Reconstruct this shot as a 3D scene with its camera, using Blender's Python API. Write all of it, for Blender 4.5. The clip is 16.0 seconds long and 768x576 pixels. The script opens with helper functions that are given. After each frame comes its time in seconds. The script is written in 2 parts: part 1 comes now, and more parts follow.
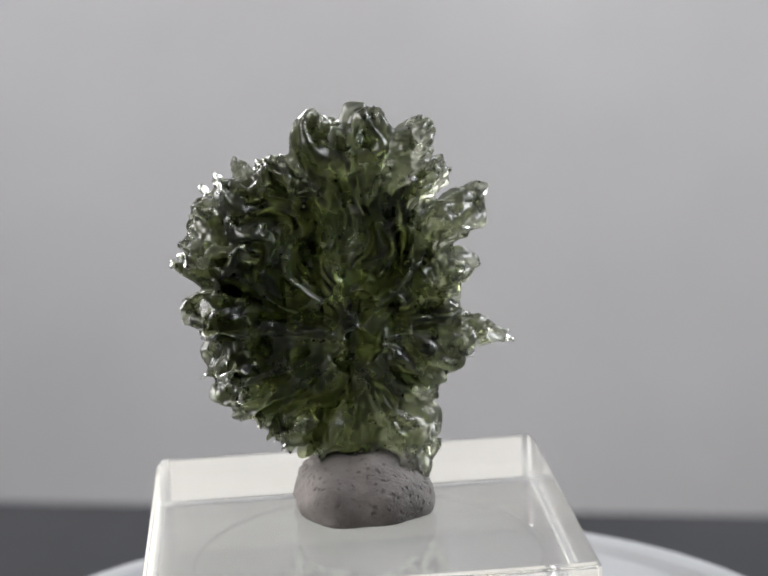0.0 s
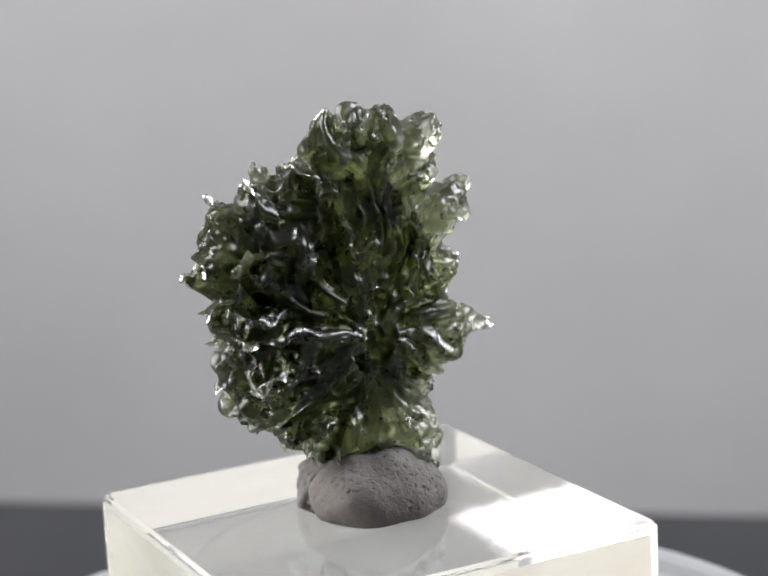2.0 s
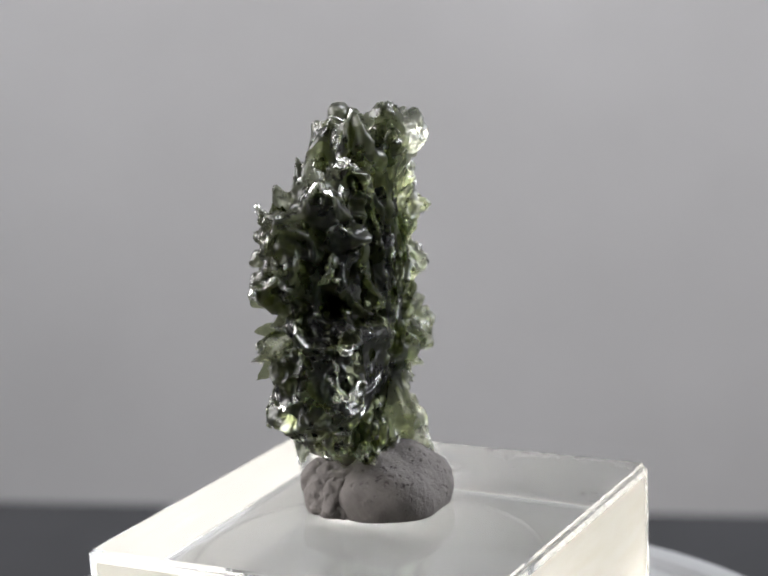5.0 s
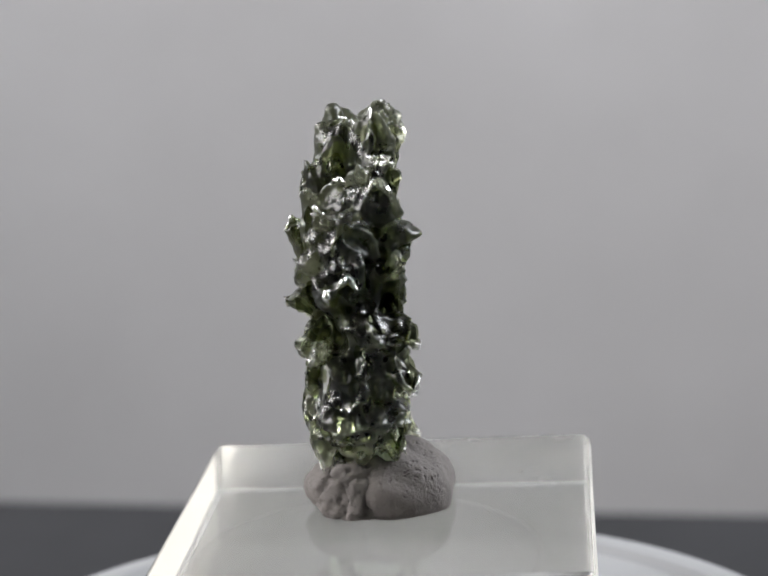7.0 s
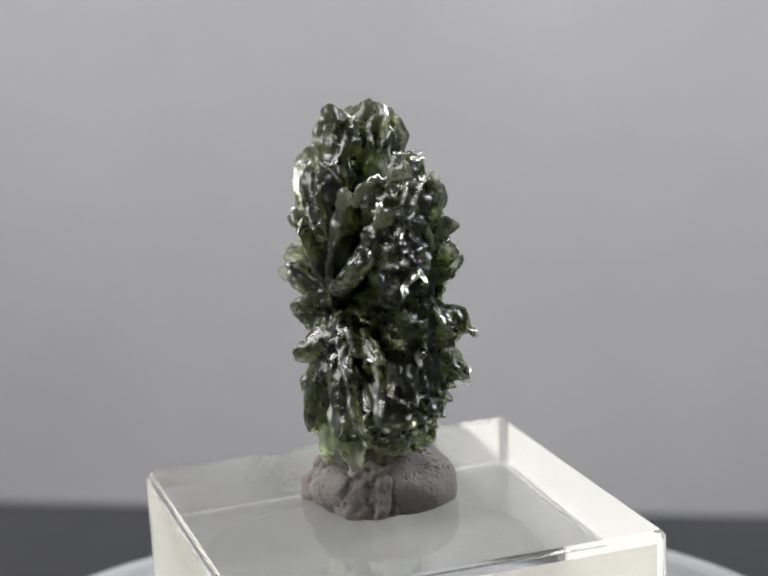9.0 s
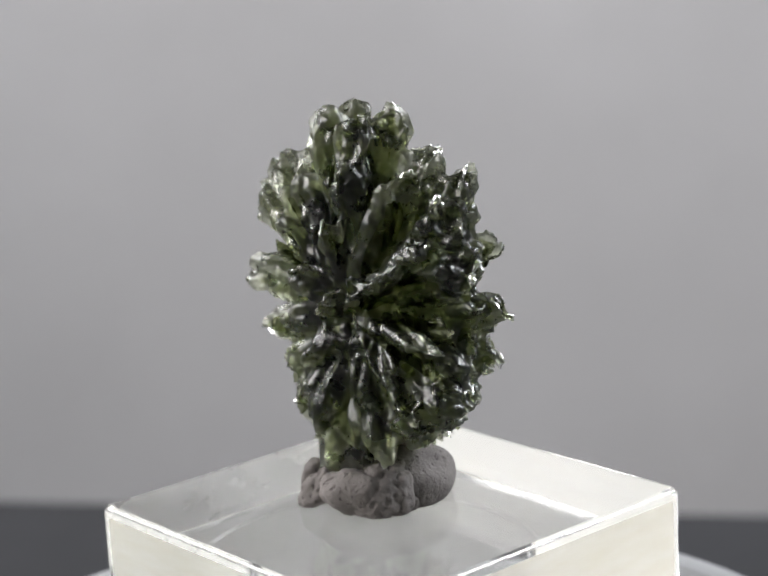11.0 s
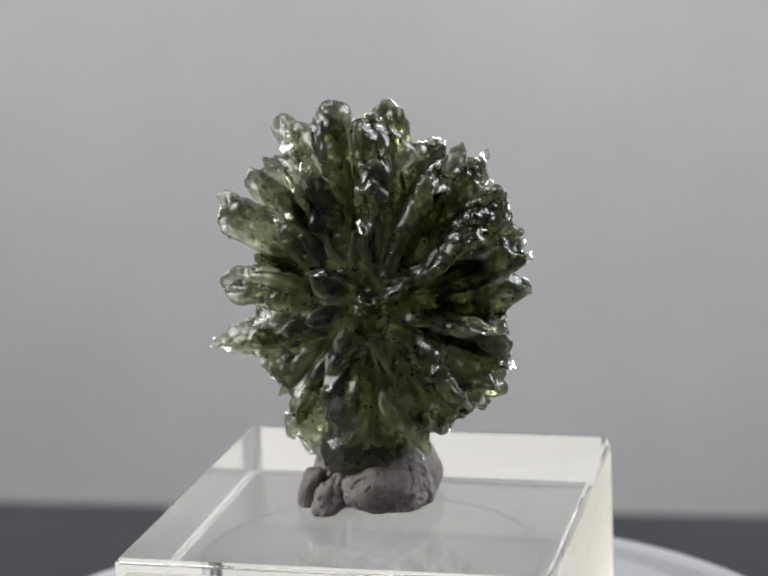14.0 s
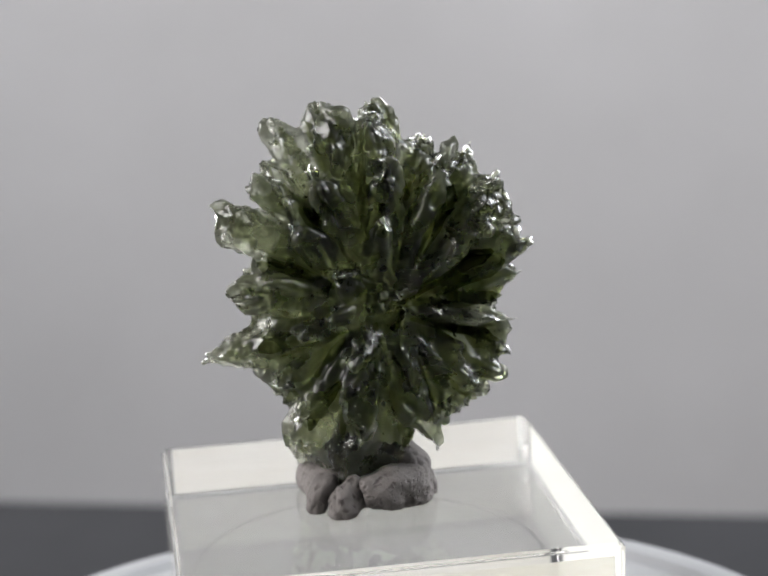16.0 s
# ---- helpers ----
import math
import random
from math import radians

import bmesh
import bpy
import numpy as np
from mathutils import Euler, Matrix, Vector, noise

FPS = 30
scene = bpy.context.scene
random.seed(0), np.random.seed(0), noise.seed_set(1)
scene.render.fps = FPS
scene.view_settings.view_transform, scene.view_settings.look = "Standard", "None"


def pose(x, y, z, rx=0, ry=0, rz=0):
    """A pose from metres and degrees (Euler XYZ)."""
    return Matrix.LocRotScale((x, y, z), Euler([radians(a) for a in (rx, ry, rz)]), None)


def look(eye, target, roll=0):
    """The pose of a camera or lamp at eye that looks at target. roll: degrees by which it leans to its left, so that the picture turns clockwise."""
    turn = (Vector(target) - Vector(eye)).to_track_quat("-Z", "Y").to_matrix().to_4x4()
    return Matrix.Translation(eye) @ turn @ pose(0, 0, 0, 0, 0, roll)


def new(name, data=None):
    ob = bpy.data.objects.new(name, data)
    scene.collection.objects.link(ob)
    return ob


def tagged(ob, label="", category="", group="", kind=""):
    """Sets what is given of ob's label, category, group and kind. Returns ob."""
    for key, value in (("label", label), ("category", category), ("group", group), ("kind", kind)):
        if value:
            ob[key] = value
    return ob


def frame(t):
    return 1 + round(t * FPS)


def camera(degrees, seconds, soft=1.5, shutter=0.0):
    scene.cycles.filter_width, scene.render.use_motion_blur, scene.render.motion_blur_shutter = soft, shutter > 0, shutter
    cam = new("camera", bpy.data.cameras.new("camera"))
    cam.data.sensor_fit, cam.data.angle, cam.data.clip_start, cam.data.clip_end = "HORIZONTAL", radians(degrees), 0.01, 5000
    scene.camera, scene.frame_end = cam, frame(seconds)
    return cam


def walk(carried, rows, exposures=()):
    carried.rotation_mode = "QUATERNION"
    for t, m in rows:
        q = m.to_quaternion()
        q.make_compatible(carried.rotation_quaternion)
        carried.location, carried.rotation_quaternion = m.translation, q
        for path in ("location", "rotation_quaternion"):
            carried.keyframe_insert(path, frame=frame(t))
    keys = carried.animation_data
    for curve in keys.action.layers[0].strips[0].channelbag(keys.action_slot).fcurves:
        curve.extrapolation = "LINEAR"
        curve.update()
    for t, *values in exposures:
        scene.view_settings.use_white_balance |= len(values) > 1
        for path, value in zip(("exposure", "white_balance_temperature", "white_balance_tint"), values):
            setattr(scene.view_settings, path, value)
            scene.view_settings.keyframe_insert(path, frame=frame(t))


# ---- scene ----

MM = 0.001
DISC_TOP = 0.0400
BLOCK_TOP = 0.0525
SPEED = 11.518          # degrees a second, anticlockwise from above

# ---- camera ----
cam = camera(23.06, 16.0, soft=1.8)
EYE = (0.0, -0.11206, 0.09135)
STILL = look(EYE, (0.00178, 0.0, 0.06594), -2.897)
walk(cam, [(0.0, STILL), (16.0, STILL)], [(0.0, 0.10), (3.5, 0.13), (4.0, -0.01), (6.5, -0.05), (9.0, -0.03), (14.3, -0.02), (15.0, 0.08), (16.0, 0.10)])
cam.data.dof.use_dof = True
cam.data.dof.focus_distance = 0.111
cam.data.dof.aperture_fstop = 52.0

# ---- world and light ----
world = bpy.data.worlds.new("sky")
scene.world = world
world.use_nodes = True
sky = world.node_tree.nodes.new("ShaderNodeTexSky")
sky.sky_type, sky.sun_disc = "NISHITA", False
sky.sun_elevation, sky.sun_rotation = radians(35), radians(250)
world.node_tree.links.new(sky.outputs[0], world.node_tree.nodes["Background"].inputs[0])
world.node_tree.nodes["Background"].inputs[1].default_value = 0.1


def window_light(name, m, wide, high, watts, colour):
    data = bpy.data.lights.new(name, "AREA")
    data.shape, data.size, data.size_y, data.energy, data.color = "RECTANGLE", wide, high, watts, colour
    ob = new(name, data)
    ob.matrix_world = m
    return ob


window_light("window_daylight", look((-1.75, 0.24, 1.10), (0, 0.20, 0.25)), 2.9, 1.9, 165.0, (1.0, 0.965, 0.955))
window_light("side_window_daylight", look((1.17, 0.35, 0.95), (0, 0.32, 0.15)), 1.0, 0.8, 43.0, (0.94, 0.955, 1.0))


# ---- materials ----
def material(name):
    m = bpy.data.materials.new(name)
    m.use_nodes = True
    nodes, links = m.node_tree.nodes, m.node_tree.links
    return m, nodes, links, nodes["Principled BSDF"]


def noise_node(nodes, links, scale, detail=4.0, rough=0.6, kind="Object", stretch=None):
    co = nodes.new("ShaderNodeTexCoord")
    tex = nodes.new("ShaderNodeTexNoise")
    tex.inputs["Scale"].default_value = scale
    tex.inputs["Detail"].default_value = detail
    tex.inputs["Roughness"].default_value = rough
    if stretch:
        mp = nodes.new("ShaderNodeMapping")
        mp.inputs["Scale"].default_value = stretch
        links.new(co.outputs[kind], mp.inputs[0])
        links.new(mp.outputs[0], tex.inputs["Vector"])
    else:
        links.new(co.outputs[kind], tex.inputs["Vector"])
    return tex


def ramp(nodes, links, source, stops):
    r = nodes.new("ShaderNodeValToRGB")
    els = r.color_ramp.elements
    while len(els) < len(stops):
        els.new(0.5)
    for e, (p, c) in zip(els, stops):
        e.position, e.color = p, (*c, 1.0)
    links.new(source, r.inputs[0])
    return r


def bump(nodes, links, source, target, strength, distance):
    b = nodes.new("ShaderNodeBump")
    b.inputs["Strength"].default_value = strength
    b.inputs["Distance"].default_value = distance
    links.new(source, b.inputs["Height"])
    links.new(b.outputs[0], target.inputs["Normal"])
    return b


def mottled(name, a, b, scale, rough, relief=0.0, distance=0.001, spec=0.5, detail=5.0):
    m, nodes, links, p = material(name)
    tex = noise_node(nodes, links, scale, detail)
    r = ramp(nodes, links, tex.outputs["Fac"], [(0.3, a), (0.7, b)])
    links.new(r.outputs[0], p.inputs["Base Color"])
    p.inputs["Roughness"].default_value = rough
    p.inputs["Specular IOR Level"].default_value = spec
    if relief:
        fine = noise_node(nodes, links, scale * 6, 6)
        bump(nodes, links, fine.outputs["Fac"], p, relief, distance)
    return m


def stone_glass():
    """Natural green glass, etched dull on its skin and slightly cloudy."""
    m, nodes, links, p = material("green_natural_glass")
    tex = noise_node(nodes, links, 260.0, 5)
    r = ramp(nodes, links, tex.outputs["Fac"], [(0.3, (0.64, 0.67, 0.53)), (0.7, (0.82, 0.838, 0.73))])
    links.new(r.outputs[0], p.inputs["Base Color"])
    p.inputs["Transmission Weight"].default_value = 1.0
    p.inputs["IOR"].default_value = 1.49
    etched = noise_node(nodes, links, 700.0, 4)
    dull = ramp(nodes, links, etched.outputs["Fac"], [(0.3, (0.21, 0.21, 0.21)), (0.7, (0.36, 0.36, 0.36))])
    links.new(dull.outputs[0], p.inputs["Roughness"])
    fine = noise_node(nodes, links, 1300.0, 3)
    bump(nodes, links, fine.outputs["Fac"], p, 0.2, 0.0003)
    cloud = nodes.new("ShaderNodeBsdfTranslucent")
    milky = ramp(nodes, links, tex.outputs["Fac"], [(0.3, (0.36, 0.38, 0.24)), (0.7, (0.58, 0.60, 0.46))])
    links.new(milky.outputs[0], cloud.inputs[0])
    mix = nodes.new("ShaderNodeMixShader")
    mix.inputs[0].default_value = 0.055
    links.new(p.outputs[0], mix.inputs[1])
    links.new(cloud.outputs[0], mix.inputs[2])
    links.new(mix.outputs[0], nodes["Material Output"].inputs[0])
    return m


def absorption_tint():
    """Tint for layers added in the stone in place of light lost in thick glass: clear, they only take colour out of the
    light.
    """
    m, nodes, links, p = material("green_absorption_tint")
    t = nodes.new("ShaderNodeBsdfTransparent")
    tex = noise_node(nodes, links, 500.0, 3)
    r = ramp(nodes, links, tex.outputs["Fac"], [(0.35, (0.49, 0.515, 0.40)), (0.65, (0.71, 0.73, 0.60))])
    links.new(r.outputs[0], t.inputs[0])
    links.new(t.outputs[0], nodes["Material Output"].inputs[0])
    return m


def clear_acrylic():
    m, nodes, links, p = material("clear_acrylic")
    p.inputs["Base Color"].default_value = (0.97, 0.97, 0.95, 1)
    p.inputs["Transmission Weight"].default_value = 1.0
    p.inputs["IOR"].default_value = 1.49
    smear = noise_node(nodes, links, 180.0, 4, stretch=(1, 0.3, 1))
    r = ramp(nodes, links, smear.outputs["Fac"], [(0.4, (0.05, 0.05, 0.05)), (0.75, (0.15, 0.15, 0.15))])
    links.new(r.outputs[0], p.inputs["Roughness"])
    dust = nodes.new("ShaderNodeBsdfDiffuse")
    dust.inputs[0].default_value = (0.8, 0.8, 0.79, 1)
    wiped = noise_node(nodes, links, 120.0, 6, 0.7, stretch=(0.5, 1.4, 1))
    cover = ramp(nodes, links, wiped.outputs["Fac"], [(0.35, (0.01, 0.01, 0.01)), (0.70, (0.08, 0.08, 0.08))])
    mix = nodes.new("ShaderNodeMixShader")
    links.new(cover.outputs[0], mix.inputs[0])
    links.new(p.outputs[0], mix.inputs[1])
    links.new(dust.outputs[0], mix.inputs[2])
    links.new(mix.outputs[0], nodes["Material Output"].inputs[0])
    return m


def satin_acrylic():
    m, nodes, links, p = material("satin_acrylic_edge")
    tex = noise_node(nodes, links, 220.0, 4, stretch=(1, 1, 5))
    r = ramp(nodes, links, tex.outputs["Fac"], [(0.3, (0.90, 0.872, 0.765)), (0.7, (0.95, 0.935, 0.86))])
    links.new(r.outputs[0], p.inputs["Base Color"])
    p.inputs["Transmission Weight"].default_value = 1.0
    p.inputs["IOR"].default_value = 1.49
    p.inputs["Roughness"].default_value = 0.30
    haze = nodes.new("ShaderNodeBsdfTranslucent")
    links.new(r.outputs[0], haze.inputs[0])
    mix = nodes.new("ShaderNodeMixShader")
    mix.inputs[0].default_value = 0.6
    links.new(p.outputs[0], mix.inputs[1])
    links.new(haze.outputs[0], mix.inputs[2])
    links.new(mix.outputs[0], nodes["Material Output"].inputs[0])
    return m


def putty_clay():
    """Grey clay with fine grain, crumbs and small pits, the shade in the pits put into the colour."""
    m, nodes, links, p = material("grey_putty")
    tex = noise_node(nodes, links, 420.0, 5)
    r = ramp(nodes, links, tex.outputs["Fac"], [(0.3, (0.077, 0.069, 0.065)), (0.7, (0.142, 0.129, 0.122))])
    co = nodes.new("ShaderNodeTexCoord")
    holes = nodes.new("ShaderNodeTexVoronoi")
    holes.inputs["Scale"].default_value = 2200.0
    warp = noise_node(nodes, links, 1100.0, 3)
    bend = nodes.new("ShaderNodeVectorMath")
    bend.operation = "MULTIPLY_ADD"
    links.new(warp.outputs["Color"], bend.inputs[0])
    bend.inputs[1].default_value = (0.0009, 0.0009, 0.0009)
    links.new(co.outputs["Object"], bend.inputs[2])
    links.new(bend.outputs[0], holes.inputs["Vector"])
    patch = noise_node(nodes, links, 260.0, 3)
    reach = nodes.new("ShaderNodeMath")
    reach.operation = "MULTIPLY_ADD"
    links.new(patch.outputs["Fac"], reach.inputs[0])
    reach.inputs[1].default_value = -1.0
    reach.inputs[2].default_value = 0.82
    deep = nodes.new("ShaderNodeMath")
    deep.operation = "ADD"
    links.new(holes.outputs["Distance"], deep.inputs[0])
    links.new(reach.outputs[0], deep.inputs[1])
    # darkens the colour inside the pits as shade; also sinks the bump
    pit = ramp(nodes, links, deep.outputs[0], [(0.30, (0.55, 0.52, 0.52)), (0.62, (1.0, 1.0, 1.0))])
    mix = nodes.new("ShaderNodeMix")
    mix.data_type, mix.blend_type = "RGBA", "MULTIPLY"
    mix.inputs[0].default_value = 1.0
    links.new(r.outputs[0], mix.inputs[6])
    links.new(pit.outputs[0], mix.inputs[7])
    links.new(mix.outputs[2], p.inputs["Base Color"])
    p.inputs["Roughness"].default_value = 0.82
    fine = noise_node(nodes, links, 1500.0, 6)
    total = nodes.new("ShaderNodeMath")
    total.operation = "ADD"
    links.new(fine.outputs["Fac"], total.inputs[0])
    links.new(pit.outputs[0], total.inputs[1])
    bump(nodes, links, total.outputs[0], p, 0.8, 0.0003)
    return m


M_WALL = mottled("grey_wall_paint", (0.41, 0.407, 0.407), (0.46, 0.458, 0.46), 3.0, 0.9, 0.1)
M_ROOM = mottled("room_plaster", (0.17, 0.168, 0.166), (0.21, 0.208, 0.206), 2.0, 0.9, 0.1)
M_TABLE = mottled("charcoal_table_laminate", (0.015, 0.016, 0.018), (0.022, 0.023, 0.026), 40.0, 0.6, 0.1, spec=0.25)
M_DISC = mottled("white_plastic", (0.24, 0.248, 0.256), (0.285, 0.293, 0.30), 60.0, 0.35, 0.05)
M_BASE = mottled("dark_plastic", (0.03, 0.03, 0.03), (0.05, 0.05, 0.05), 80.0, 0.4, 0.05)
M_PUTTY = putty_clay()
M_GLASS = clear_acrylic()
M_STONE = stone_glass()
M_ABSORB = absorption_tint()
M_FROST = satin_acrylic()


# ---- building helpers ----
def mesh_object(name, bm, mat, parent=None, smooth=True):
    me = bpy.data.meshes.new(name)
    bm.normal_update()
    bm.to_mesh(me)
    bm.free()
    me.materials.append(mat)
    if smooth:
        for f in me.polygons:
            f.use_smooth = True
    ob = new(name, me)
    if parent:
        ob.parent = parent
    return ob


def part(name, bm, mat, parent, label="", smooth=True):
    return tagged(mesh_object(name, bm, mat, parent, smooth), label)


def box(bm, x0, x1, y0, y1, z0, z1):
    v = [bm.verts.new((x, y, z)) for x in (x0, x1) for y in (y0, y1) for z in (z0, z1)]
    for f in ((0, 1, 3, 2), (4, 6, 7, 5), (0, 4, 5, 1), (2, 3, 7, 6), (0, 2, 6, 4), (1, 5, 7, 3)):
        bm.faces.new([v[i] for i in f])


def lathe(bm, profile, n=96):
    rings = []
    for r, z in profile:
        rings.append([bm.verts.new((r * math.cos(2 * math.pi * i / n), r * math.sin(2 * math.pi * i / n), z)) for i in range(n)])
    for a, b in zip(rings, rings[1:]):
        for i in range(n):
            j = (i + 1) % n
            bm.faces.new((a[i], a[j], b[j], b[i]))
    bm.faces.new(list(reversed(rings[0])))
    bm.faces.new(rings[-1])


# ---- room ----
def slab(name, *ends, mat):
    bm = bmesh.new()
    box(bm, *ends)
    return tagged(mesh_object(name, bm, mat, smooth=False), kind="structure")


def wall_with_opening(name, x0, x1, mat, y0, y1, low, high):
    """A side wall with a window opening through it."""
    bm = bmesh.new()
    box(bm, x0, x1, -2.0, y0, -0.75, 1.65)
    box(bm, x0, x1, y1, 1.90, -0.75, 1.65)
    box(bm, x0, x1, y0, y1, -0.75, low)
    box(bm, x0, x1, y0, y1, high, 1.65)
    return tagged(mesh_object(name, bm, mat, smooth=False), kind="structure")


tagged(slab("wall_north", -1.3, 1.3, 1.90, 2.00, -0.75, 1.65, mat=M_WALL), "plain light grey painted wall behind the table", "wall")
tagged(slab("wall_south", -1.2, 1.2, -2.1, -2.0, -0.75, 1.65, mat=M_ROOM), "plain grey plaster wall", "wall")
tagged(wall_with_opening("wall_west", -1.3, -1.2, M_ROOM, -0.80, 1.32, 0.34, 1.50), "plain grey plaster wall with a window opening", "wall")
tagged(wall_with_opening("wall_east", 1.2, 1.3, M_ROOM, -0.18, 0.88, 0.53, 1.37), "plain grey plaster wall with a window opening", "wall")
tagged(slab("floor", -1.3, 1.3, -2.1, 2.00, -0.85, -0.75, mat=M_ROOM), "plain grey floor", "floor")
tagged(slab("ceiling", -1.3, 1.3, -2.1, 2.00, 1.65, 1.75, mat=M_ROOM), "plain grey ceiling", "ceiling")


# ---- table ----
def table():
    bm = bmesh.new()
    box(bm, -0.60, 0.60, -0.55, 0.1465, -0.03, 0.0)
    bmesh.ops.bevel(bm, geom=bm.edges[:], offset=0.003, segments=2, affect="EDGES")
    top = new("table")
    part("tabletop", bm, M_TABLE, top, smooth=False)
    for x in (-0.55, 0.55):
        for y in (-0.5, 0.1):
            bm = bmesh.new()
            box(bm, x - 0.025, x + 0.025, y - 0.025, y + 0.025, -0.75, -0.03)
            part("leg", bm, M_TABLE, top, smooth=False)
    top.rotation_euler = (0, 0, radians(-12.6))
    return tagged(top, "dark charcoal table with a smooth matt top", "table")


table()


# ---- turntable ----
def turntable():
    ob = new("turntable")
    bm = bmesh.new()
    lathe(bm, [(0.026, 0.0), (0.027, 0.001), (0.027, 0.026), (0.026, 0.028), (0.012, 0.028), (0.012, 0.030)])
    part("base", bm, M_BASE, ob, "round dark plastic base")
    bm = bmesh.new()
    lathe(bm, [(0.0300, -0.010), (0.0320, -0.009), (0.0327, -0.007), (0.0327, -0.003), (0.0321, -0.0012), (0.0310, -0.0003), (0.0295, 0.0), (0.0287, 0.0), (0.0283, -0.0007), (0.0272, -0.0007), (0.0268, 0.0),
               (0.0111, 0.0), (0.0110, -0.0002), (0.0108, -0.0002), (0.0107, 0.0), (0.0020, 0.0)])
    disc = part("platter", bm, M_DISC, ob, "pale grey plastic plate with a rounded rim")
    for f in disc.data.polygons:
        f.use_smooth = f.normal.z < 0.9
    disc.location = (0, 0, DISC_TOP)
    tagged(ob, "round pale grey plastic turntable on a dark base", "turntable")
    return disc


DISC = turntable()


# ---- acrylic block ----
def acrylic_block():
    """Clear block; three of its sides are sawn and hazy within a polished margin, the fourth is clear."""
    ob = new("acrylic_block")
    ob.location = (0, 0, DISC_TOP)
    bm = bmesh.new()
    h = 0.0129
    box(bm, -h, h, -h, h, 0.00005, 0.0125)
    bmesh.ops.bevel(bm, geom=bm.edges[:], offset=0.0003, segments=3, affect="EDGES")
    bm.normal_update()
    sides = [f for f in bm.faces if abs(f.normal.z) < 0.1 and f.calc_area() > 1e-4 and f.normal.x < 0.5]
    bmesh.ops.inset_individual(bm, faces=sides, thickness=0.0006, depth=0.0)
    for f in sides:
        f.material_index = 1
    for v in bm.verts:
        if v.co.z > 0.006:
            v.co.z -= 0.011 * v.co.y
    bmesh.ops.transform(bm, matrix=pose(-0.00055, -0.00128, 0, 0, 0, 2.85), verts=bm.verts)
    body = part("block", bm, M_GLASS, ob, smooth=False)
    body.data.materials.append(M_FROST)
    return tagged(ob, "clear square acrylic display block with hazy sawn sides", "display block")


BLOCK = acrylic_block()


# ---- putty ----
def lump(centre, radii, rough, seed, cuts=4):
    """A pressed lump of putty in millimetres, flat where it meets the block."""
    bm = bmesh.new()
    bmesh.ops.create_icosphere(bm, subdivisions=cuts, radius=1.0)
    off = Vector((seed * 3.7, seed * 1.9, seed * 5.3))
    for v in bm.verts:
        c = v.co.copy()
        p = Vector((c.x * radii[0], c.y * radii[1], c.z * radii[2]))
        n = noise.noise(p * 0.45 + off) * 0.45 + noise.noise(p * 1.5 + off) * 0.20 * rough
        n -= rough * 0.45 * max(0.0, noise.noise(p * 2.6 + off) - 0.22) * 2
        p += c * n
        p += Vector(centre)
        p.z = max(p.z, 0.02)
        v.co = p * MM
    return bm


def roll(a, b, radius, seed):
    """A rolled fold of putty from a to b, in millimetres."""
    a, b = Vector(a), Vector(b)
    bm = bmesh.new()
    bmesh.ops.create_icosphere(bm, subdivisions=4, radius=1.0)
    axis = (b - a).normalized()
    off = Vector((seed * 2.3, seed * 4.9, seed))
    for v in bm.verts:
        c = v.co.copy()
        along = c.dot(axis)
        p = (a + b) / 2 + axis * (along * radius * 0.8 + math.copysign(min(1.0, abs(along) * 1.3), along) * (b - a).length / 2)
        p += (c - axis * along) * radius
        p += c * (noise.noise(p * 0.8 + off) * 0.4 + noise.noise(p * 2.4 + off) * 0.13)
        p.z = max(p.z, 0.02)
        v.co = p * MM
    return bm


def putty():
    ob = new("putty_mound")
    ob.location = (0, 0, BLOCK_TOP)
    part("mound", lump((-0.1, -2.0, 1.0), (4.25, 3.6, 2.85), 0.12, 1, 5), M_PUTTY, ob)
    part("core", lump((-0.1, 0.2, 0.5), (3.0, 1.7, 1.7), 0.5, 5), M_PUTTY, ob)
    part("crumbled_edge", lump((-2.3, 0.1, 1.1), (2.0, 2.6, 2.0), 0.8, 9, 5), M_PUTTY, ob, "crumbled grey putty")
    part("roll", roll((-0.4, 2.3, 1.3), (-2.5, 1.8, 1.5), 1.4, 3), M_PUTTY, ob)
    part("roll", roll((1.9, 3.0, 0.3), (0.9, 2.3, 1.5), 0.95, 4), M_PUTTY, ob)
    part("roll", roll((-4.0, 0.1, 0.5), (-3.6, -0.2, 2.0), 0.7, 6), M_PUTTY, ob)
    part("roll", roll((3.2, 1.7, 0.3), (2.5, 1.7, 1.9), 0.8, 7), M_PUTTY, ob)
    return tagged(ob, "lump of grey modelling putty pressed on the acrylic block", "putty")


PUTTY = putty()


# ---- stone ----
CORE = Vector((-1.4, 0.0, 12.6))
HUB = Vector((-0.2, -2.0, 11.0))      # where the long blades of the flat face start


def face_y(x):
    """The flat face of the stone, which runs slantwise through it."""
    return -2.7 + 0.20 * x


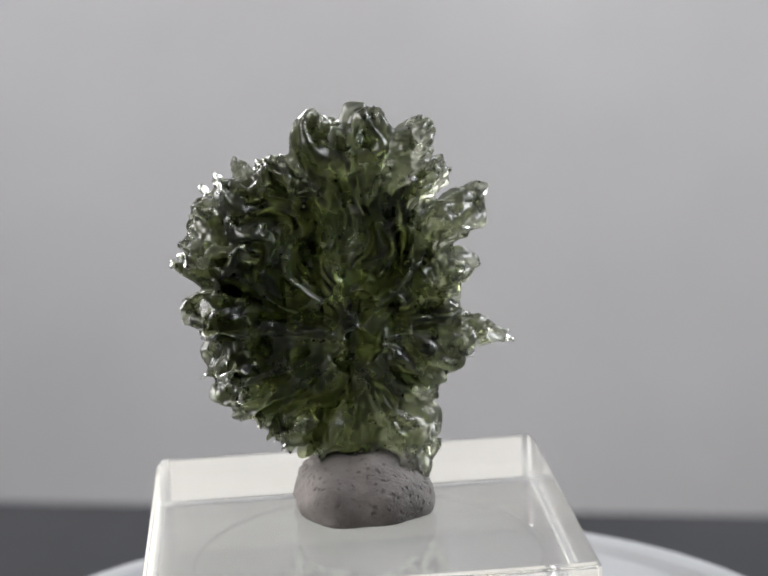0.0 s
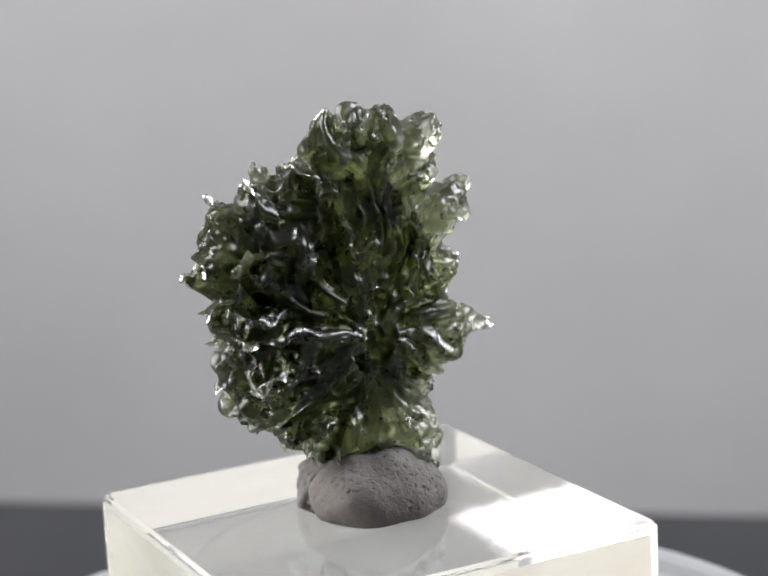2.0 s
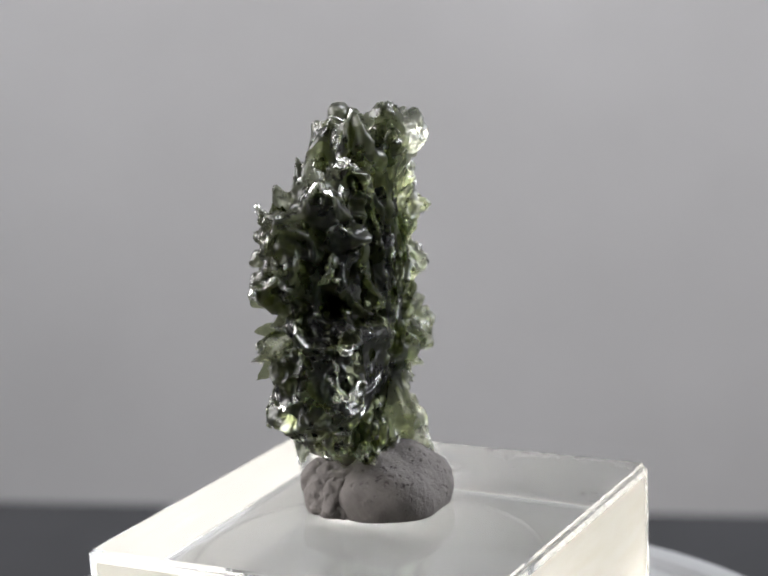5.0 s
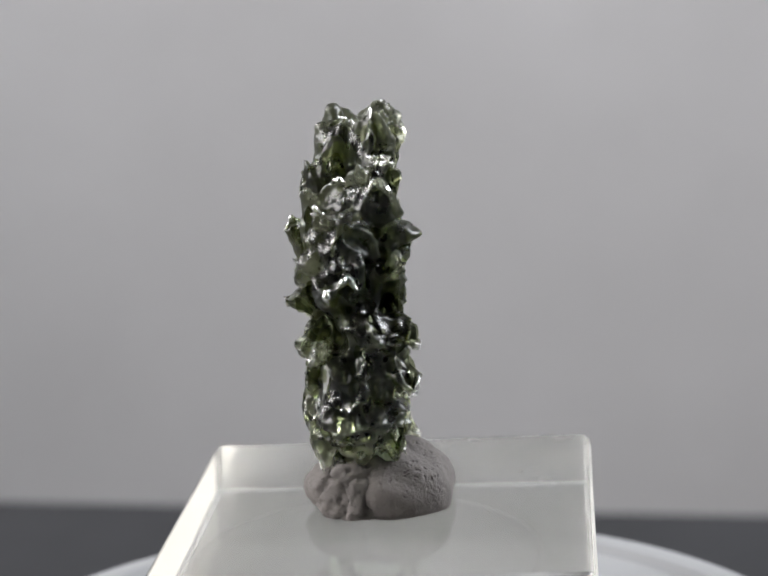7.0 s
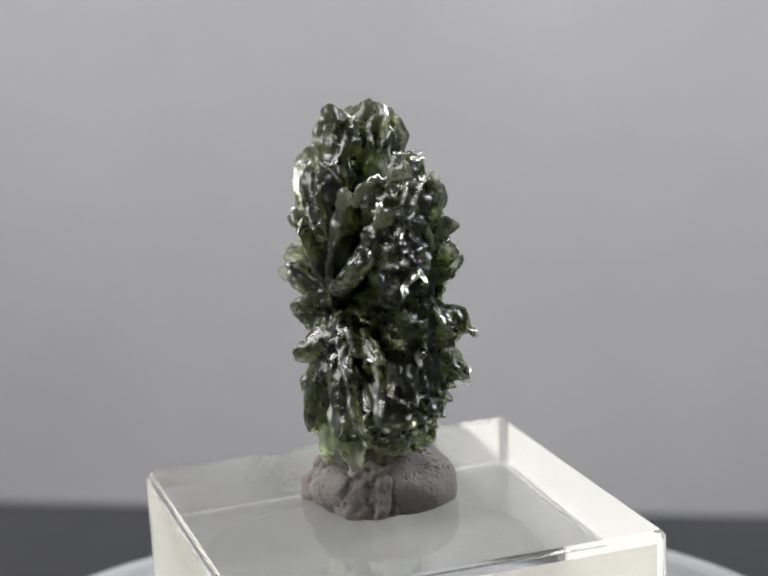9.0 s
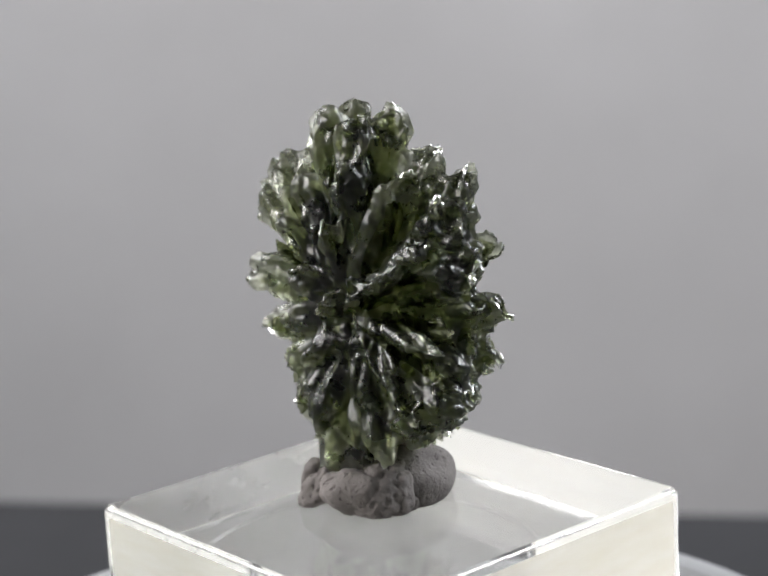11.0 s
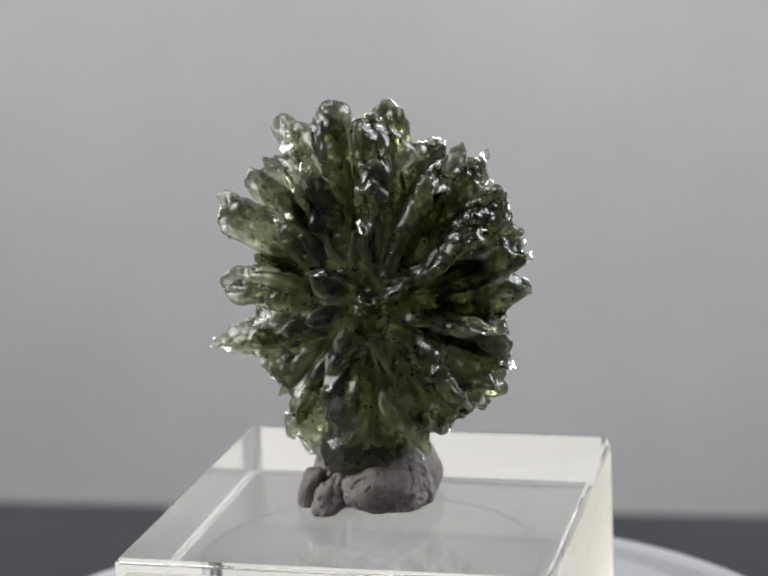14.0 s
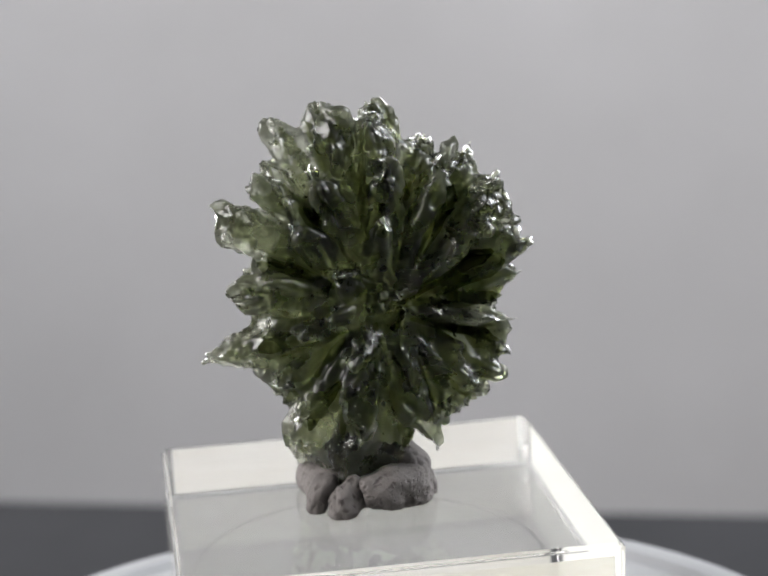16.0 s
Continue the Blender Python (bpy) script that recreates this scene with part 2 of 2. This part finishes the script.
def lobe(bm, tip, root, wide, deep, shape=1.0, ridges=6, seed=0, size=1.0, edge=0.85):
    """One fused lobe of the stone, in millimetres: from root to tip, wide across the fan and deep through its thickness.
    shape 1 keeps the lobe blunt, 0 draws it to a point; edge over 1 gives it knife-like crests."""
    tip, root = Vector(tip), Vector(root)
    axis = tip - root
    length = axis.length
    axis.normalize()
    side = axis.cross(Vector((0, 1, 0)))
    if side.length < 0.3:
        side = axis.cross(Vector((0, 0, 1)))
    side.normalize()
    depth = side.cross(axis).normalized()
    nu, nv = 24, 40
    off = Vector((seed * 7.3, seed * 3.1, seed * 5.7))
    twist = noise.noise(off) * 0.8
    rings = []
    for i in range(nu):
        u = i / (nu - 1)
        grow = shape * (0.66 + 0.34 * u) + (1 - shape) * (1.0 - 0.82 * u ** 1.2)
        end = max(0.0, 1 - max(0.0, (u - 0.80) / 0.20) ** 1.8) ** 0.6
        ring = []
        for k in range(nv):
            a = 2 * math.pi * k / nv
            ca, sa = math.cos(a), math.sin(a)
            ca, sa = math.copysign(abs(ca) ** edge, ca), math.copysign(abs(sa) ** edge, sa)
            rid = 1 + 0.09 * math.sin(ridges * a + seed + 1.5 * u) * (0.5 + u)
            s = (grow * end * rid + 0.02) * size
            x, y = ca * wide * 0.5 * s, sa * deep * 0.5 * s
            x, y = x * math.cos(twist * u) - y * math.sin(twist * u), x * math.sin(twist * u) + y * math.cos(twist * u)
            cut = min(wide, 2.5) * 0.55 * u ** 3 * (noise.noise(Vector((ca * 1.5, sa * 1.5, 0)) + off) - 0.05)
            p = root + axis * (u * length + cut) + side * x + depth * y
            p += Vector(noise.noise_vector(p * 0.6 + off)) * 0.30 * u
            p += Vector(noise.noise_vector(p * 2.3)) * (0.05 + 0.17 * u * u)
            ring.append(bm.verts.new(p * MM))
        rings.append(ring)
    for a, b in zip(rings, rings[1:]):
        for k in range(nv):
            j = (k + 1) % nv
            bm.faces.new((a[k], a[j], b[j], b[k]))
    bm.faces.new(list(reversed(rings[0])))
    bm.faces.new(rings[-1])


def kernel(bm, size):
    ball = bmesh.ops.create_icosphere(bm, subdivisions=4, radius=1.0)
    for v in ball["verts"]:
        c = v.co * size
        v.co = (CORE + Vector((c.x * 5.4 + 0.3, c.y * 1.9 - 0.5, c.z * 7.2))) * MM
    ball = bmesh.ops.create_icosphere(bm, subdivisions=4, radius=1.0)
    for v in ball["verts"]:
        c = v.co * size
        x = CORE.x + c.x * 7.6 + 0.4
        v.co = Vector((x, face_y(x) + 1.8 + c.y * 1.1, CORE.z + c.z * 9.2 + 0.4)) * MM


def rough_texture(name, size, depth, hard):
    tex = bpy.data.textures.new(name, "CLOUDS")
    tex.noise_scale, tex.noise_depth, tex.noise_type = size, depth, hard
    return tex


def settle(ob):
    """Turns the modified shape into the mesh itself and drops crumbs that hang loose."""
    bpy.context.view_layer.update()
    shaped = bpy.data.meshes.new_from_object(ob.evaluated_get(bpy.context.evaluated_depsgraph_get()))
    ob.modifiers.clear()
    ob.data = shaped
    bm = bmesh.new()
    bm.from_mesh(shaped)
    seen, islands = set(), []
    for v in bm.verts:
        if v in seen:
            continue
        stack, island = [v], []
        seen.add(v)
        while stack:
            w = stack.pop()
            island.append(w)
            for e in w.link_edges:
                o = e.other_vert(w)
                if o not in seen:
                    seen.add(o)
                    stack.append(o)
        islands.append(island)
    largest = max(islands, key=len)
    bmesh.ops.delete(bm, geom=[v for i in islands if i is not largest for v in i], context="VERTS")
    for f in bm.faces:
        f.smooth = True
    bm.to_mesh(shaped)
    bm.free()


def flute(ob, deep):
    """Cuts the grooves that run over the stone: out of the hub on the flat face, out of the heart elsewhere."""
    me = ob.data
    normals = [v.normal.copy() for v in me.vertices]
    for v, n in zip(me.vertices, normals):
        q = v.co / MM
        p = q - CORE
        r = p.length
        d = Vector((p.x, p.y * 1.4, p.z / 1.1)).normalized()
        bend = noise.noise(p * 0.35) * 0.14
        d = d + Vector((bend, 0, -bend))
        a = 1.0 - abs(noise.noise(d * 3.0 + Vector((0, r * 0.08, 5)))) * 2.6
        b = 1.0 - abs(noise.noise(d * 5.5 + Vector((r * 0.14, 3, 0)))) * 2.6
        heart = min(1.0, r / 4.0) * (-0.65 * max(0.0, a) - 0.32 * max(0.0, b) + 0.28)
        h = q - HUB
        turn = math.atan2(h.x, h.z) + 0.5 * noise.noise(q * 0.25)
        far = max(2.0, h.length)
        a = 1.0 - abs(noise.noise(Vector((turn * 5.0, far * 0.05, 2.0)))) * 2.0
        b = 1.0 - abs(noise.noise(Vector((turn * 10.0, far * 0.12, 7.0)))) * 2.4
        blade = min(1.0, far / 6.0) * (-0.75 * max(0.0, a) - 0.40 * max(0.0, b) + 0.3)
        w = min(1.0, max(0.0, (face_y(q.x) + 2.0 - q.y) / 1.4))
        rim = min(1.0, max(0.0, (math.hypot(p.x / 9.6, p.z / 11.8) - 0.45) / 0.4))
        crease = 0.30 - abs(noise.noise(q * 0.9)) - 0.55 * abs(noise.noise(q * 2.0 + Vector((9, 4, 2))))
        v.co += n * (deep * (w * blade * 1.5 + (1.0 - w) * heart + 0.6 * (0.25 + 0.75 * rim) * crease))
    bm = bmesh.new()
    bm.from_mesh(me)
    for i in range(2):
        bmesh.ops.smooth_vert(bm, verts=bm.verts, factor=0.5, use_axis_x=True, use_axis_y=True, use_axis_z=True)
    bm.to_mesh(me)
    bm.free()


def fused(bm, voxel, reliefs, name, mat, parent, label=""):
    """One closed skin round all that the bmesh holds."""
    ob = part(name, bm, mat, parent, label)
    mod = ob.modifiers.new("fuse", "REMESH")
    mod.mode, mod.voxel_size, mod.use_smooth_shade = "VOXEL", voxel, True
    for kind, size, depth, hard, strength in reliefs:
        d = ob.modifiers.new(kind, "DISPLACE")
        d.texture, d.texture_coords, d.strength, d.mid_level = rough_texture(kind, size, depth, hard), "LOCAL", strength, 0.5
    settle(ob)
    return ob


def grow_lobes(bm, size):
    """All the lobes of the stone: the ones that stand out of its edge, then the blades that fan over both faces."""
    rng = random.Random(4)
    k = 0
    reach = 0.82 + 0.18 * size
    for tx, ty, tz, wide, deep, shape in TOP + EAST + FOOT + WEST + FACES:
        k += 1
        if 0.6 < size < 1.0 and tx > 3.0:      # the thin side gets no added tint shell, so it stays lighter
            continue
        tip = Vector((tx, ty, tz))
        heart = CORE + Vector((0.25 * (tx - CORE.x), 0.35 * ty, 0.30 * (tz - CORE.z)))
        lobe(bm, heart.lerp(tip, reach * 0.97), heart, wide * 1.15, deep * 1.1, shape, rng.choice((3, 4)), k, size, 0.95)
        if size == 1.0 and shape > 0.5 and abs(ty) < 3.5:
            axis = (tip - heart).normalized()
            for i in range(rng.choice((0, 0, 1, 1, 2))):
                x, y = (i - 0.5) * rng.uniform(0.35, 0.75) * wide, rng.uniform(-0.4, 0.4) * deep
                across = axis.cross(Vector((0, 1, 0))).normalized() * x + Vector((0, y, 0))
                tooth = rng.uniform(1.5, 2.1)
                lobe(bm, tip + across * 1.1 + axis * rng.uniform(-0.5, 0.1), tip + across * 0.6 - axis * 2.4, tooth, tooth * 1.4, 0.55, 3, k * 5 + i)
    for layer, n in ((0, 13), (1, 12)):
        for i in range(n):
            k += 1
            a = radians(-160 + 320 * (i + 0.5 * layer + rng.uniform(-0.25, 0.25)) / n)
            far = 1.0 / math.hypot(math.sin(a) / 8.4, math.cos(a) / 10.4)
            end = CORE + Vector((math.sin(a) * far * rng.uniform(0.70, 0.92), 0, math.cos(a) * far * rng.uniform(0.70, 0.92)))
            start = HUB.lerp(end, rng.uniform(0.05, 0.35) if layer == 0 else rng.uniform(0.35, 0.55))
            rise = rng.uniform(0.3, 0.8)
            end.y, start.y = face_y(end.x) + rise + 0.4, face_y(start.x) + rise + 0.3
            lobe(bm, start.lerp(end, reach), start, rng.uniform(1.8, 2.8), rng.uniform(2.0, 2.8), rng.uniform(0.2, 0.5), 3, k, size, 1.2)
    for i in range(11):
        k += 1
        a = 2 * math.pi * (i + rng.uniform(-0.3, 0.3)) / 11
        start = CORE + Vector((math.sin(a) * 1.2, rng.uniform(1.0, 1.6), math.cos(a) * 1.5))
        end = CORE + Vector((math.sin(a) * 8.0, rng.uniform(0.9, 1.9) + 0.05 * math.sin(a) * 8.0, math.cos(a) * 9.6))
        lobe(bm, start.lerp(end, reach), start, rng.uniform(1.8, 2.6), rng.uniform(2.4, 3.0), rng.uniform(0.3, 0.7), 3, k, size, 1.25)


def stone():
    ob = new("green_glass_stone")
    ob.location = (0, 0, BLOCK_TOP)
    bm = bmesh.new()
    kernel(bm, 1.0)
    grow_lobes(bm, 1.0)
    reliefs = (("chips", 0.0016, 2, "SOFT_NOISE", 0.00042), ("pits", 0.0007, 1, "SOFT_NOISE", 0.00010))
    flute(fused(bm, 0.00013, reliefs, "body", M_STONE, ob), 0.00047)
    # shrunken shells added inside: their tint replaces light lost through the thickness
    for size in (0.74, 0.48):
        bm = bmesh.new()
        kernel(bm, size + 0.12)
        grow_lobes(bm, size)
        fused(bm, 0.00018, (), "tint_layer", M_ABSORB, ob, "added tint layer that stands in for light lost in the glass")
    # upright layers added to darken the long views through the stone: x, y, z, half their extent in each, and their
    # turn in degrees
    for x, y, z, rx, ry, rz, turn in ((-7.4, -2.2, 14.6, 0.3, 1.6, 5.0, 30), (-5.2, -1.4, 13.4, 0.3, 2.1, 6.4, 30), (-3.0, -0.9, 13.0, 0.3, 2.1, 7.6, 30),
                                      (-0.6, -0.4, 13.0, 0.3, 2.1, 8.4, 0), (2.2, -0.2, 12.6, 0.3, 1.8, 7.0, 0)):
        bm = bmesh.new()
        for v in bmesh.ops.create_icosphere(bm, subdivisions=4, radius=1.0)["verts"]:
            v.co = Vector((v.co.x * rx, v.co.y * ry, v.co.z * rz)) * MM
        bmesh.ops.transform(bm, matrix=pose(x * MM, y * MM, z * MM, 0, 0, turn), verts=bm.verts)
        part("tint_layer", bm, M_ABSORB, ob, "added tint layer that stands in for light lost in the glass")
    return tagged(ob, "spiky translucent dark green natural glass stone set in putty", "stone")


# each lobe: where it ends, its width, its depth and how blunt it is
TOP = [
    (-2.2, -1.9, 24.8, 2.4, 2.6, 0.9), (-0.6, -1.5, 23.8, 2.2, 3.0, 1.0), (1.9, -2.0, 24.9, 2.6, 3.0, 0.9), (4.5, -1.6, 24.0, 2.4, 2.8, 0.9),
    (3.6, -0.4, 22.3, 2.2, 3.2, 1.0), (-1.6, 0.3, 24.4, 2.4, 2.8, 1.0), (1.2, 0.5, 24.6, 2.4, 2.8, 1.0),
]
EAST = [
    (5.7, 1.4, 21.4, 2.2, 2.8, 0.9), (5.0, -1.2, 21.4, 2.2, 2.8, 0.9), (8.5, 0.8, 19.1, 3.0, 3.0, 0.75), (7.0, -0.6, 18.4, 2.6, 2.8, 0.9),
    (7.4, 2.3, 14.0, 2.4, 2.8, 0.8), (6.7, -0.6, 14.4, 2.6, 2.8, 1.0), (9.4, 0.7, 9.7, 3.4, 3.0, 0.35), (6.6, -0.3, 8.9, 4.0, 3.6, 0.9),
    (5.0, 0.0, 7.2, 3.0, 3.8, 1.0), (5.4, 1.6, 8.0, 2.2, 2.4, 0.8),
]
FOOT = [
    (4.3, 0.3, 4.0, 2.6, 3.4, 1.0), (4.0, -1.4, 2.2, 2.6, 3.2, 1.0), (0.8, 0.2, 1.0, 4.8, 4.8, 1.0), (-1.6, -0.6, 3.3, 3.4, 4.4, 1.0),
    (-3.4, 0.2, 4.9, 3.0, 4.6, 1.0), (-5.4, -1.2, 4.9, 3.2, 5.0, 1.0), (-7.2, -1.5, 6.1, 3.2, 5.2, 1.0), (-6.4, 0.9, 8.0, 3.0, 3.0, 1.0),
]
WEST = [
    (-8.8, -1.0, 7.2, 2.8, 4.0, 1.0), (-9.4, -0.6, 8.6, 2.4, 2.6, 1.0), (-9.4, -0.9, 9.9, 2.2, 2.8, 1.0), (-8.6, -4.5, 9.2, 3.0, 2.8, 0.8),
    (-9.0, -1.8, 11.6, 2.2, 2.4, 1.0), (-9.3, -4.3, 12.5, 2.8, 3.0, 0.9), (-10.2, -2.6, 13.2, 2.4, 3.0, 1.0), (-11.0, 0.1, 15.8, 2.6, 2.6, 0.45),
    (-10.4, -1.0, 16.4, 2.4, 3.0, 0.9), (-8.6, -4.0, 16.6, 2.6, 2.6, 0.7), (-9.5, -0.9, 19.2, 3.0, 4.0, 1.0), (-7.3, -4.2, 19.1, 2.8, 2.8, 0.7),
    (-7.5, -2.8, 21.2, 2.8, 3.2, 0.85), (-5.8, -1.4, 21.2, 2.6, 4.0, 1.0), (-4.8, -3.2, 22.4, 2.2, 2.6, 0.8),
]
FACES = [
    (-1.5, 3.6, 18.4, 2.0, 2.0, 0.5), (-1.8, 3.9, 13.4, 2.0, 2.0, 0.5), (1.6, 4.0, 15.2, 2.0, 2.0, 0.5), (0.6, 3.7, 9.4, 2.2, 2.0, 0.5),
    (0.4, 3.2, 5.0, 2.6, 2.4, 0.8), (-2.2, 2.1, 21.5, 2.2, 2.2, 0.6), (4.0, 2.8, 18.2, 2.2, 2.0, 0.5), (4.0, 2.9, 11.4, 2.2, 2.0, 0.5),
    (1.8, 3.4, 12.2, 1.8, 1.8, 0.5), (2.2, 2.1, 21.0, 2.2, 2.2, 0.6), (1.2, 3.4, 7.0, 1.8, 1.8, 0.5),
]
STONE = stone()


# ---- what turns ----
def motions():
    times = [i * 0.5 for i in range(33)]
    for thing, z in ((DISC, DISC_TOP), (BLOCK, DISC_TOP), (PUTTY, BLOCK_TOP), (STONE, BLOCK_TOP)):
        walk(thing, [(t, pose(0, 0, z, 0, 0, SPEED * t)) for t in times])


motions()
